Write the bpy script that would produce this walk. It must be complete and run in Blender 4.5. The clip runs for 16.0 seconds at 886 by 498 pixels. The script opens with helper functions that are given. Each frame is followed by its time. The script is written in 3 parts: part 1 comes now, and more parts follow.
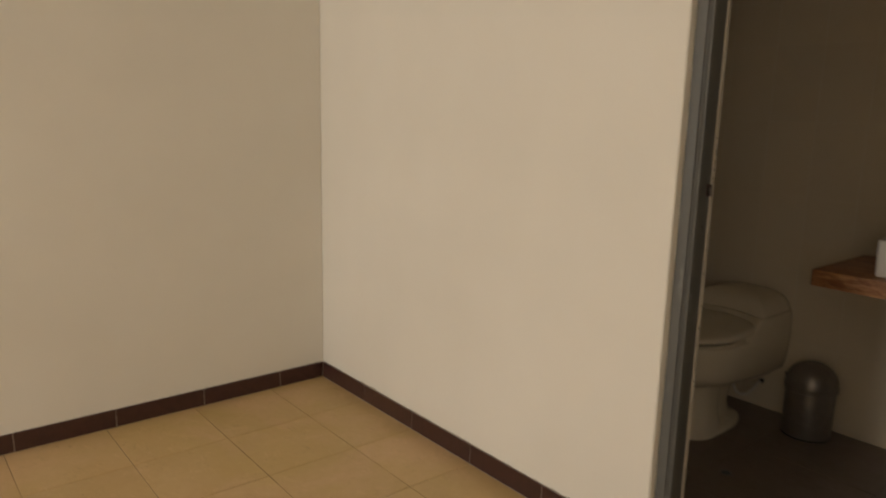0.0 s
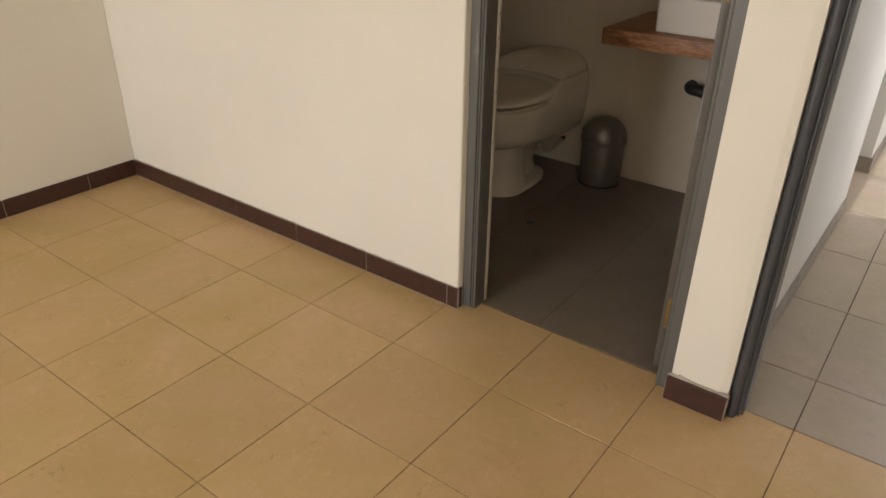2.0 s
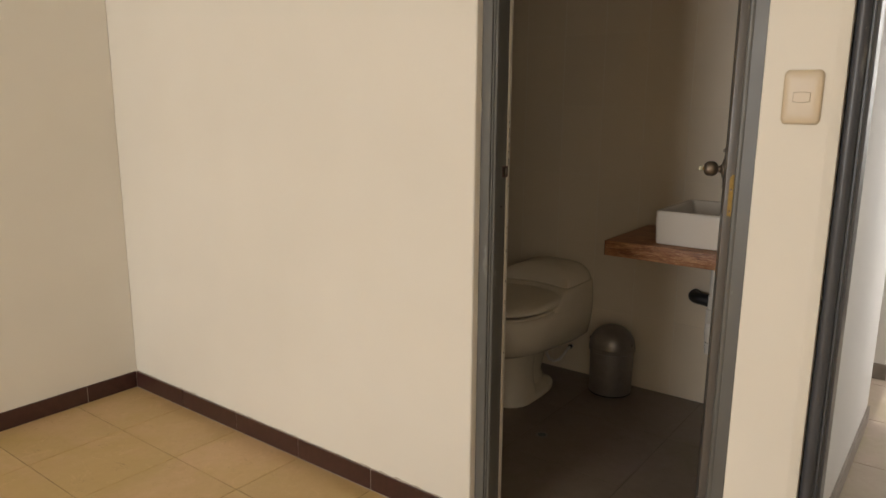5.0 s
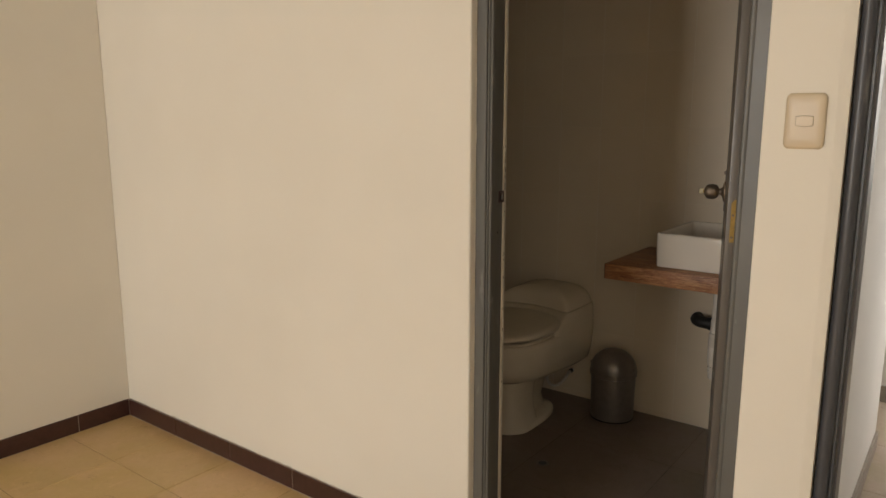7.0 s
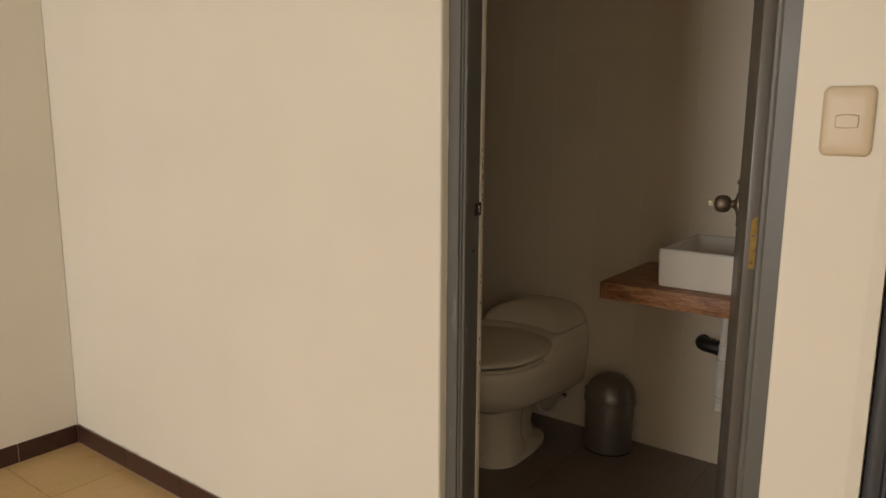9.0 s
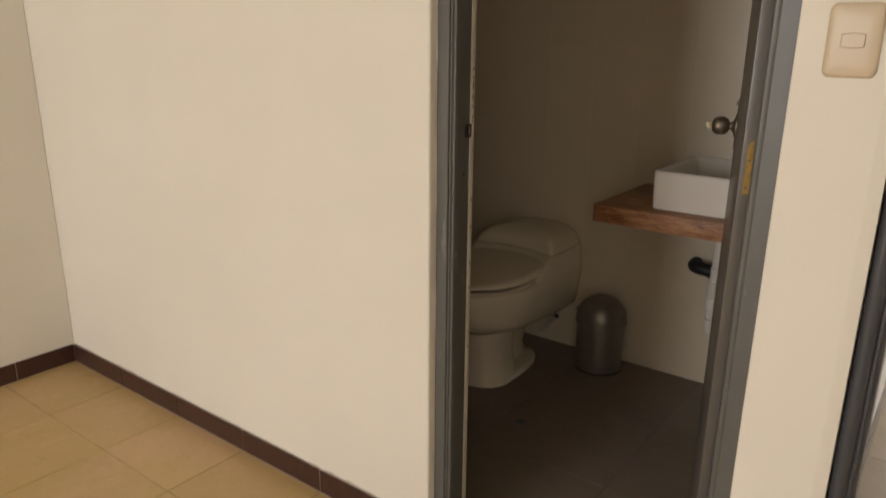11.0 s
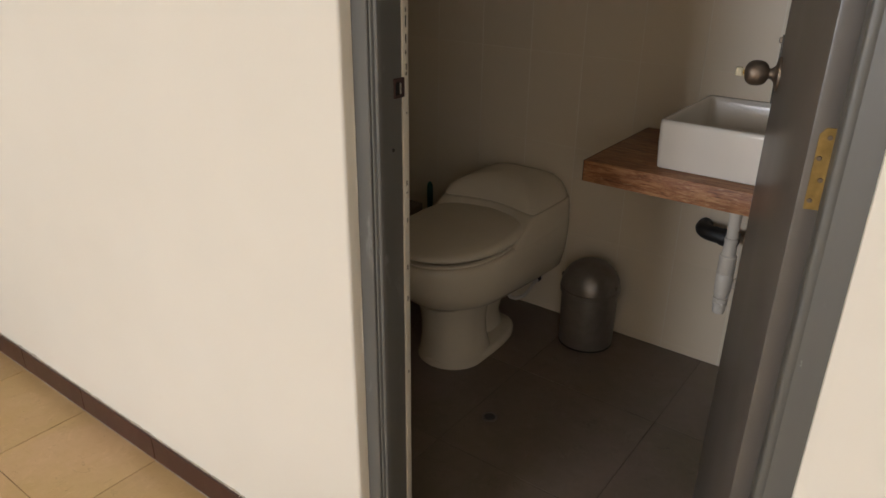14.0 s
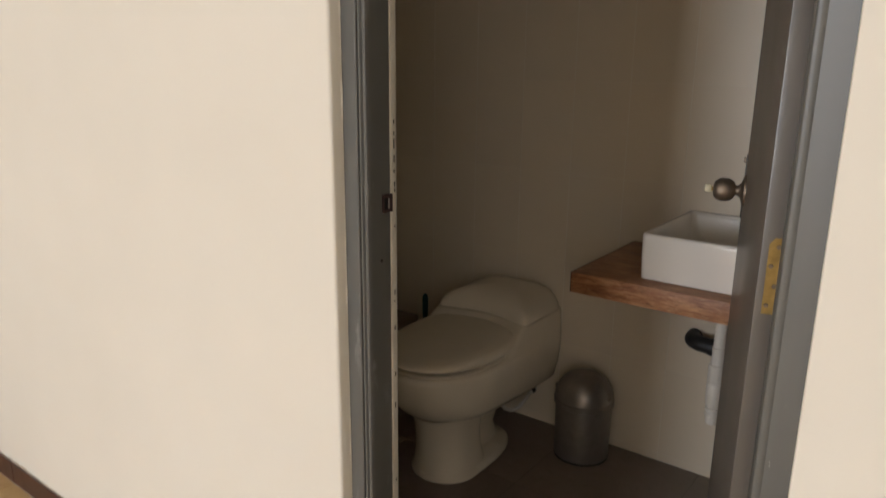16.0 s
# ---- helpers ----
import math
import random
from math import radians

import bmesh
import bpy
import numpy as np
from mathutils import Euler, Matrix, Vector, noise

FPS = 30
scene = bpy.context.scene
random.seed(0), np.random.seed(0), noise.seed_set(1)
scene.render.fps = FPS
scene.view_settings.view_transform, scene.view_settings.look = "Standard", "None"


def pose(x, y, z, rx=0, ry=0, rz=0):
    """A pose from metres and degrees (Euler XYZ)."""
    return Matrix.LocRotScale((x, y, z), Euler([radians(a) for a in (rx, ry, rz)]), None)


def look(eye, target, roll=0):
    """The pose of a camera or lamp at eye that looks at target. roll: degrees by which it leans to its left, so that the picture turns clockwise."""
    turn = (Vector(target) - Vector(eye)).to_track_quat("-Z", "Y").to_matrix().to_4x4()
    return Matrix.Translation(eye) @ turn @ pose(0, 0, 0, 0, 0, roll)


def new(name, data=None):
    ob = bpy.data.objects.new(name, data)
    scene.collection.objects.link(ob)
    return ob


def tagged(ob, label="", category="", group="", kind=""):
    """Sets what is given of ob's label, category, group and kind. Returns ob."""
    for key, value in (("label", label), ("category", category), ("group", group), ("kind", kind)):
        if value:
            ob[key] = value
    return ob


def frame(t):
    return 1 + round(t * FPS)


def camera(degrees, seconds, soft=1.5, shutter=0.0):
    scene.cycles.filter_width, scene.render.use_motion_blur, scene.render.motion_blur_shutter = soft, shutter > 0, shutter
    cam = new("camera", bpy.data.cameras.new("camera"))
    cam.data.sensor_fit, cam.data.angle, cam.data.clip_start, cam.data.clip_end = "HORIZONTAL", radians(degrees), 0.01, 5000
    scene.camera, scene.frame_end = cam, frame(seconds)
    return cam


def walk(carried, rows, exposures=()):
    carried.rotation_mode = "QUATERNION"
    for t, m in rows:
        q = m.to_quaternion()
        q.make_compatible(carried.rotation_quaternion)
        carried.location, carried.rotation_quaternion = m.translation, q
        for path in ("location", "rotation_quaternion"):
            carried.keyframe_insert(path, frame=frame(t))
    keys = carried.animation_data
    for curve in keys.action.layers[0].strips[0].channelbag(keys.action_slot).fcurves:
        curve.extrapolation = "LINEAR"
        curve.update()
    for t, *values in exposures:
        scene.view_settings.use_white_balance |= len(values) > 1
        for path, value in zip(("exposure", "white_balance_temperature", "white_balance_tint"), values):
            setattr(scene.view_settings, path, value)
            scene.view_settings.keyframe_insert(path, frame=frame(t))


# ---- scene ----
cam = camera(63.7, 16.0, shutter=0.5)
PATH = [
    (0, (2.959, -1.678, 1.325), (1.443, -0.433, 0.935), 1.3),
    (0.5, (2.981, -1.682, 1.316), (1.593, -0.343, 0.786), 1.1),
    (1, (3.005, -1.682, 1.293), (1.771, -0.27, 0.597), 1.2),
    (1.5, (3.043, -1.657, 1.296), (1.944, -0.217, 0.446), 1.0),
    (2, (3.05, -1.66, 1.324), (2.003, -0.246, 0.374), 0.9),
    (2.5, (3.057, -1.651, 1.341), (2.019, -0.253, 0.357), 0.7),
    (3, (3.022, -1.653, 1.352), (1.984, -0.249, 0.377), 0.7),
    (3.5, (3.028, -1.645, 1.33), (1.949, -0.196, 0.473), 0.6),
    (4, (3.033, -1.641, 1.331), (1.908, -0.136, 0.644), 0.5),
    (4.5, (3.03, -1.64, 1.326), (1.871, -0.096, 0.801), 0.4),
    (5, (3.013, -1.645, 1.321), (1.837, -0.08, 0.911), 0.4),
    (7.5, (2.982, -1.544, 1.338), (1.797, 0.028, 0.985), 0.1),
    (8, (2.937, -1.454, 1.326), (1.751, 0.119, 0.981), 0.3),
    (10.5, (2.867, -1.247, 1.328), (1.696, 0.312, 0.886), 0.5),
    (11, (2.879, -1.274, 1.332), (1.732, 0.261, 0.758), 0.6),
    (11.5, (2.89, -1.28, 1.329), (1.767, 0.222, 0.634), 0.6),
    (12, (2.855, -1.214, 1.333), (1.754, 0.266, 0.56), 0.6),
    (12.5, (2.788, -1.09, 1.341), (1.698, 0.379, 0.533), 0.6),
    (13, (2.697, -0.945, 1.342), (1.612, 0.526, 0.531), 0.7),
    (13.5, (2.662, -0.839, 1.346), (1.576, 0.63, 0.533), 0.7),
    (14, (2.672, -0.797, 1.351), (1.59, 0.675, 0.539), 0.7),
    (14.5, (2.701, -0.785, 1.347), (1.618, 0.687, 0.534), 0.8),
    (15, (2.711, -0.804, 1.363), (1.615, 0.683, 0.596), 0.6),
    (15.5, (2.724, -0.816, 1.364), (1.6, 0.701, 0.702), 0.5),
    (16, (2.73, -0.827, 1.36), (1.577, 0.725, 0.85), 0.6),
]
walk(cam, [(t, look(eye, target, roll)) for t, eye, target, roll in PATH],
     exposures=[(0, -0.62, 6700, 11), (0.5, -0.55, 6600, 11), (1.0, -0.36, 6320, 11), (1.5, -0.19, 6200, 11), (2.0, -0.08, 6150, 11), (2.5, 0.07, 6100, 12), (3.5, 0.04, 6110, 11), (4.3, -0.10, 6110, 11), (5.0, -0.22, 6350, 11), (8.0, -0.31, 6600, 11),
                (10.5, -0.24, 6450, 12), (11.5, -0.11, 6160, 12), (12.5, 0.0, 5900, 11), (13.2, 0.02, 5850, 11), (14.5, 0.14, 5780, 11), (16.0, 0.14, 5780, 11)])

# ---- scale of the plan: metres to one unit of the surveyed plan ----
S = 0.92

# ---- world and large lights ----
world = bpy.data.worlds.new("world")
scene.world = world
world.use_nodes = True
wn = world.node_tree
sky = wn.nodes.new("ShaderNodeTexSky")
sky.sky_type, sky.sun_disc = "NISHITA", False
sky.sun_elevation, sky.sun_rotation = radians(60), radians(74)
wn.links.new(sky.outputs["Color"], wn.nodes["Background"].inputs["Color"])
wn.nodes["Background"].inputs["Strength"].default_value = 0.12


def area_lamp(name, at, aim, w, h, power, colour):
    data = bpy.data.lights.new(name, "AREA")
    data.shape, data.size, data.size_y, data.energy, data.color = "RECTANGLE", w * S, h * S, power, colour
    ob = new(name, data)
    ob.matrix_basis = look(Vector(at) * S, Vector(aim) * S)
    return ob


# daylight in the window of the room, an added warm side fill, and daylight in the window of the corridor
area_lamp("window_daylight", (1.35, -6.44, 1.6), (1.45, 0, 1.3), 1.5, 1.35, 107, (0.99, 0.975, 0.945))
# unseen warm fill from the east, added to brighten west wall and toilet
area_lamp("side_window_daylight", (4.40, -3.4, 1.5), (0, -2.2, 1.1), 1.4, 1.25, 9, (1.0, 0.87, 0.72))
area_lamp("corridor_daylight", (4.08, 2.75, 1.6), (3.0, 2.2, 1.0), 1.2, 1.1, 24, (1.0, 0.94, 0.86))
sun_data = bpy.data.lights.new("sun", "SUN")
sun_data.energy, sun_data.angle, sun_data.color = 1.7, radians(0.5), (1.0, 0.93, 0.82)
new("sun", sun_data).matrix_basis = look((0, 0, 0), (-0.48, -0.14, -0.866))


# ---- materials ----
class Mat:
    """A node material with a few shorthands."""

    def __init__(self, name, rough=0.6, metal=0.0, spec=0.5):
        self.m = bpy.data.materials.new(name)
        self.m.use_nodes = True
        self.t = self.m.node_tree
        self.b = self.t.nodes["Principled BSDF"]
        self.b.inputs["Roughness"].default_value = rough
        self.b.inputs["Metallic"].default_value = metal
        self.b.inputs["Specular IOR Level"].default_value = spec
        self.co = self.t.nodes.new("ShaderNodeTexCoord").outputs["Object"]

    def node(self, kind, **values):
        n = self.t.nodes.new(kind)
        for key, value in values.items():
            n.inputs[key].default_value = value
        return n

    def link(self, a, b):
        self.t.links.new(a, b)

    def world_co(self):
        return self.t.nodes.new("ShaderNodeNewGeometry").outputs["Position"]

    def stretch(self, co, s):
        n = self.node("ShaderNodeMapping", Scale=s)
        self.link(co, n.inputs["Vector"])
        return n.outputs["Vector"]

    def noise(self, co, scale, detail=4.0, rough=0.55, distort=0.0):
        n = self.node("ShaderNodeTexNoise", Scale=scale, Detail=detail, Roughness=rough, Distortion=distort)
        self.link(co, n.inputs["Vector"])
        return n.outputs["Fac"]

    def ramp(self, fac, stops):
        n = self.t.nodes.new("ShaderNodeValToRGB")
        e = n.color_ramp.elements
        while len(e) < len(stops):
            e.new(0.5)
        for el, (p, c) in zip(e, stops):
            el.position, el.color = p, (*c, 1) if len(c) == 3 else c
        self.link(fac, n.inputs["Fac"])
        return n.outputs["Color"]

    def mix(self, fac, a, b, mode="MIX"):
        n = self.t.nodes.new("ShaderNodeMix")
        n.data_type, n.blend_type = "RGBA", mode
        for socket, v in ((n.inputs[0], fac), (n.inputs[6], a), (n.inputs[7], b)):
            if isinstance(v, bpy.types.NodeSocket):
                self.link(v, socket)
            elif isinstance(v, (int, float)):
                socket.default_value = v
            else:
                socket.default_value = (*v, 1)
        return n.outputs[2]

    def colour(self, c):
        if isinstance(c, bpy.types.NodeSocket):
            self.link(c, self.b.inputs["Base Color"])
        else:
            self.b.inputs["Base Color"].default_value = (*c, 1)

    def rough(self, fac, lo, hi):
        n = self.t.nodes.new("ShaderNodeMapRange")
        n.inputs["To Min"].default_value, n.inputs["To Max"].default_value = lo, hi
        self.link(fac, n.inputs["Value"])
        self.link(n.outputs["Result"], self.b.inputs["Roughness"])

    def bump(self, fac, strength, depth):
        n = self.node("ShaderNodeBump", Strength=strength, Distance=depth)
        self.link(fac, n.inputs["Height"])
        self.link(n.outputs["Normal"], self.b.inputs["Normal"])

    def random(self):
        return self.t.nodes.new("ShaderNodeObjectInfo").outputs["Random"]


def plaster(name, a, b, marks):
    k = Mat(name, 0.75, spec=0.3)
    co = k.world_co()
    big = k.noise(co, 1.3, 3)
    c = k.mix(k.ramp(big, [(0.35, (0, 0, 0)), (0.7, (1, 1, 1))]), a, b)
    scuff = k.ramp(k.noise(co, 7, 6, 0.7), [(0.66, (0, 0, 0)), (0.78, (1, 1, 1))])
    c = k.mix(k.mix(1.0, scuff, (marks, marks, marks), "MULTIPLY"), c, (0.5, 0.46, 0.4))
    k.colour(c)
    k.bump(k.noise(co, 34, 5, 0.6), 0.12, 0.004)
    return k.m


CREAM = plaster("cream_wall_paint", (0.80, 0.755, 0.665), (0.845, 0.80, 0.71), 0.10)
WHITE = plaster("white_wall_paint", (0.80, 0.795, 0.775), (0.86, 0.85, 0.83), 0.12)
CEIL = plaster("ceiling_paint", (0.80, 0.79, 0.75), (0.84, 0.83, 0.79), 0.05)


def floor_tile(name, a, b, c, lo, hi, gloss):
    """Glazed floor tile: clouds of colour, fine mottling, a shift from tile to tile, worn streaks and hairline scratches."""
    k = Mat(name, 0.4, spec=0.5)
    co = k.world_co()
    cloud = k.ramp(k.noise(co, 2.6, 6, 0.62, 0.7), [(0.30, (0, 0, 0)), (0.70, (1, 1, 1))])
    base = k.mix(cloud, a, b)
    broad = k.ramp(k.noise(co, 0.9, 3), [(0.40, (0, 0, 0)), (0.62, (0.6, 0.6, 0.6))])
    base = k.mix(broad, base, (a[0] * 0.90, a[1] * 1.02, a[2] * 0.74))
    rosy = k.ramp(k.noise(co, 1.7, 4, 0.6, 0.4), [(0.48, (0, 0, 0)), (0.66, (0.7, 0.7, 0.7))])
    base = k.mix(rosy, base, (b[0] * 1.02, b[1] * 0.99, b[2] * 1.1))
    fine = k.ramp(k.noise(co, 30, 6, 0.7), [(0.42, (0, 0, 0)), (0.75, (1, 1, 1))])
    base = k.mix(k.mix(1.0, fine, (0.34, 0.34, 0.34), "MULTIPLY"), base, c)
    pale = k.ramp(k.noise(co, 11, 7, 0.72, 0.9), [(0.58, (0, 0, 0)), (0.66, (1, 1, 1))])
    base = k.mix(k.mix(1.0, pale, (0.22, 0.22, 0.22), "MULTIPLY"), base, tuple(min(1, v * 1.22) for v in b))
    for turn, size in (((1.0, 1.7, 1), 5.2), ((1.6, 0.9, 1), 7.4)):
        vein = k.noise(k.stretch(co, turn), size, 3.5, 0.6, 1.1)
        line = k.ramp(vein, [(0.491, (0, 0, 0)), (0.5, (1, 1, 1)), (0.503, (0, 0, 0))])
        where = k.ramp(k.noise(co, 3.7 + size, 3), [(0.56, (0, 0, 0)), (0.66, (0.55, 0.55, 0.55))])
        base = k.mix(k.mix(1.0, line, where, "MULTIPLY"), base, tuple(v * 0.5 for v in c))
        light = k.ramp(k.noise(k.stretch(co, (turn[1], turn[0], 1)), size * 0.8, 3.5, 0.6, 1.3), [(0.490, (0, 0, 0)), (0.496, (1, 1, 1)), (0.512, (0, 0, 0))])
        spot = k.ramp(k.noise(co, 5.3 + size, 3), [(0.53, (0, 0, 0)), (0.62, (0.32, 0.32, 0.32))])
        base = k.mix(k.mix(1.0, light, spot, "MULTIPLY"), base, (min(1, b[0] * 1.22), min(1, b[1] * 1.28), min(1, b[2] * 1.36)))
    speck = k.ramp(k.noise(co, 150, 3, 0.6), [(0.68, (0, 0, 0)), (0.74, (0.6, 0.6, 0.6))])
    base = k.mix(speck, base, tuple(v * 0.55 for v in c))
    tone = k.ramp(k.random(), [(0, (lo, lo, lo)), (1, (hi, hi, hi))])
    k.colour(k.mix(1.0, base, tone, "MULTIPLY"))
    k.rough(k.noise(co, 9, 5), gloss, gloss + 0.22)
    k.bump(k.noise(co, 60, 4), 0.06, 0.002)
    return k.m


TAN_TILE = floor_tile("ochre_floor_tile", (0.556, 0.364, 0.172), (0.625, 0.434, 0.224), (0.48, 0.305, 0.138), 0.955, 1.035, 0.34)
GREY_TILE = floor_tile("grey_floor_tile", (0.20, 0.156, 0.121), (0.255, 0.202, 0.160), (0.16, 0.122, 0.095), 0.93, 1.05, 0.3)
HALL_TILE = floor_tile("warm_grey_floor_tile", (0.385, 0.308, 0.238), (0.45, 0.368, 0.288), (0.325, 0.257, 0.197), 0.95, 1.04, 0.22)


def plain(name, colour, rough, metal=0.0, spread=0.12, scale=18.0, bump=0.05, spec=0.5):
    """A nearly even surface with slight mottling and uneven gloss."""
    k = Mat(name, rough, metal, spec)
    n = k.noise(k.co, scale, 5, 0.6)
    dark = tuple(v * (1 - spread) for v in colour)
    light = tuple(min(1, v * (1 + spread * 0.6)) for v in colour)
    k.colour(k.ramp(n, [(0.3, dark), (0.7, light)]))
    k.rough(k.noise(k.co, scale * 0.4, 4), max(0.03, rough - 0.08), rough + 0.1)
    if bump:
        k.bump(n, bump, 0.003)
    return k.m


def patchy_grout(name, dark, middle, light, scale):
    """Joint filling that is soiled black in places and washed out in others."""
    k = Mat(name, 0.9)
    co = k.world_co()
    c = k.ramp(k.noise(co, scale, 6, 0.72), [(0.36, dark), (0.47, middle), (0.60, light)])
    k.colour(c)
    k.bump(k.noise(co, 120, 3), 0.3, 0.002)
    return k.m


GROUT = patchy_grout("patchy_brown_grout", (0.05, 0.034, 0.022), (0.21, 0.145, 0.08), (0.47, 0.325, 0.175), 3.1)
HALL_GROUT = patchy_grout("brown_grey_grout", (0.03, 0.024, 0.02), (0.09, 0.07, 0.055), (0.24, 0.19, 0.145), 4.3)
GROUT_DARK = patchy_grout("dark_grout", (0.035, 0.028, 0.023), (0.13, 0.102, 0.081), (0.185, 0.146, 0.115), 3.4)
WALL_GROUT = plain("beige_wall_grout", (0.86, 0.80, 0.69), 0.7)
MORTAR = plain("pale_mortar", (0.47, 0.41, 0.34), 0.9, spread=0.25, bump=0.4)
BASE = plain("oxblood_base_tile", (0.062, 0.026, 0.021), 0.32, spread=0.22, scale=30)
GREY_BASE = plain("grey_base_tile", (0.27, 0.235, 0.20), 0.42, spread=0.15)


def paint_metal(name, colour, rough):
    """Brushed-on enamel over steel, with chips and thin drips."""
    k = Mat(name, rough)
    co = k.world_co()
    n = k.noise(k.stretch(co, (30, 30, 3)), 1.0, 4)
    c = k.ramp(n, [(0.3, tuple(v * 0.94 for v in colour)), (0.7, tuple(v * 1.05 for v in colour))])
    chip = k.ramp(k.noise(k.stretch(co, (1, 1, 0.6)), 70, 3, 0.5), [(0.76, (0, 0, 0)), (0.78, (0.8, 0.8, 0.8))])
    c = k.mix(chip, c, (0.30, 0.29, 0.28))
    smear = k.mix(1.0, k.ramp(k.noise(k.stretch(co, (1, 1, 0.28)), 16, 5, 0.6, 0.4), [(0.60, (0, 0, 0)), (0.69, (0.5, 0.5, 0.5))]), k.ramp(k.noise(co, 2.3, 2), [(0.46, (0, 0, 0)), (0.58, (1, 1, 1))]), "MULTIPLY")
    k.colour(k.mix(smear, c, (0.36, 0.35, 0.335)))
    k.rough(k.noise(co, 6, 3), rough - 0.05, rough + 0.08)
    k.bump(n, 0.02, 0.001)
    return k.m


FRAME = paint_metal("grey_enamelled_steel", (0.120, 0.118, 0.108), 0.40)
FRAME_DARK = paint_metal("dark_grey_enamelled_steel", (0.070, 0.072, 0.082), 0.30)
LEAF = plain("grey_enamelled_door", (0.135, 0.121, 0.106), 0.32, spread=0.06, scale=5, bump=0.015)
STRIP = plain("cream_edge_strip", (0.62, 0.58, 0.50), 0.5, spread=0.1)
# near-black colour for the shade inside holes and slots that aren't cut
DARK = plain("hole_shade_black", (0.012, 0.011, 0.01), 0.8, bump=0)
CERAMIC = plain("bone_vitreous_china", (0.79, 0.70, 0.545), 0.16, spread=0.03, scale=6, bump=0.0)
SEAT = plain("bone_plastic_seat", (0.80, 0.71, 0.55), 0.3, spread=0.03, scale=6, bump=0.0)
PORCELAIN = plain("white_glazed_porcelain", (0.86, 0.80, 0.715), 0.08, spread=0.015, scale=5, bump=0.0)
STEEL = plain("brushed_dark_steel", (0.245, 0.222, 0.195), 0.36, 0.55, spread=0.1, scale=40)
BLACK_PLASTIC = plain("black_plastic", (0.02, 0.02, 0.021), 0.45)
PVC = plain("white_pvc", (0.70, 0.65, 0.57), 0.4, spread=0.08)
RUBBER = plain("black_rubber_pipe", (0.022, 0.020, 0.019), 0.5)
BRASS = plain("worn_brass", (0.41, 0.28, 0.095), 0.52, 1.0, spread=0.35, scale=60, bump=0.2)
BRONZE = plain("antique_bronze", (0.255, 0.20, 0.15), 0.5, 0.85, spread=0.2, scale=50)
IVORY = plain("ivory_plastic", (0.62, 0.51, 0.355), 0.34, spread=0.03, scale=8, bump=0.0)
TEAL = plain("teal_plastic", (0.01, 0.085, 0.075), 0.4)
CARD = plain("brown_cardboard", (0.31, 0.26, 0.20), 0.85, spread=0.12, scale=9)
RED_PLATE = plain("dark_red_strike", (0.045, 0.02, 0.017), 0.5)


def wall_tile():
    k = Mat("beige_wall_tile", 0.28)
    co = k.world_co()
    c = k.mix(k.noise(co, 2.2, 5), (0.74, 0.635, 0.485), (0.80, 0.70, 0.55))
    tone = k.ramp(k.random(), [(0, (0.975, 0.975, 0.975)), (1, (1.015, 1.015, 1.015))])
    k.colour(k.mix(1.0, c, tone, "MULTIPLY"))
    k.rough(k.noise(co, 8, 4), 0.3, 0.46)
    k.bump(k.noise(co, 14, 3), 0.03, 0.004)
    return k.m


WALL_TILE = wall_tile()


def oak():
    k = Mat("stained_wood", 0.42)
    s = k.stretch(k.co, (4.0, 28, 28))
    grain = k.noise(s, 2.2, 8, 0.65, 0.6)
    c = k.ramp(grain, [(0.28, (0.13, 0.045, 0.020)), (0.48, (0.37, 0.158, 0.068)), (0.70, (0.58, 0.33, 0.155))])
    fine = k.noise(k.stretch(k.co, (20, 120, 120)), 2.0, 6, 0.75)
    c = k.mix(k.ramp(fine, [(0.53, (0, 0, 0)), (0.66, (0.75, 0.75, 0.75))]), c, (0.060, 0.022, 0.012))
    k.colour(k.mix(k.ramp(fine, [(0.34, (0.8, 0.8, 0.8)), (0.45, (0, 0, 0))]), c, (0.62, 0.40, 0.21)))
    k.rough(grain, 0.32, 0.55)
    k.bump(fine, 0.35, 0.003)
    return k.m


WOOD = oak()


def glass():
    k = Mat("window_glass", 0.0)
    k.b.inputs["Transmission Weight"].default_value = 1.0
    k.colour((0.95, 0.97, 0.97))
    return k.m


GLASS = glass()


# ---- mesh helpers ----
def box(bm, x0, x1, y0, y1, z0, z1, bevel=0.0, seg=2):
    geo = bmesh.ops.create_cube(bm, size=1.0)
    vs = geo["verts"]
    bmesh.ops.scale(bm, vec=(x1 - x0, y1 - y0, z1 - z0), verts=vs)
    bmesh.ops.translate(bm, vec=((x0 + x1) / 2, (y0 + y1) / 2, (z0 + z1) / 2), verts=vs)
    if bevel:
        es = list({e for v in vs for e in v.link_edges})
        bmesh.ops.bevel(bm, geom=es, offset=bevel, segments=seg, profile=0.5, affect="EDGES")
    return bm


def boxed(*a, **k):
    return box(bmesh.new(), *a, **k)


def prism(outline, z0, z1, bm=None):
    """An upright prism over a plan outline."""
    bm = bm or bmesh.new()
    lo = [bm.verts.new((x, y, z0)) for x, y in outline]
    hi = [bm.verts.new((x, y, z1)) for x, y in outline]
    n = len(outline)
    for i in range(n):
        bm.faces.new((lo[i], lo[(i + 1) % n], hi[(i + 1) % n], hi[i]))
    bm.faces.new(lo[::-1])
    bm.faces.new(hi)
    bmesh.ops.recalc_face_normals(bm, faces=bm.faces[:])
    return bm


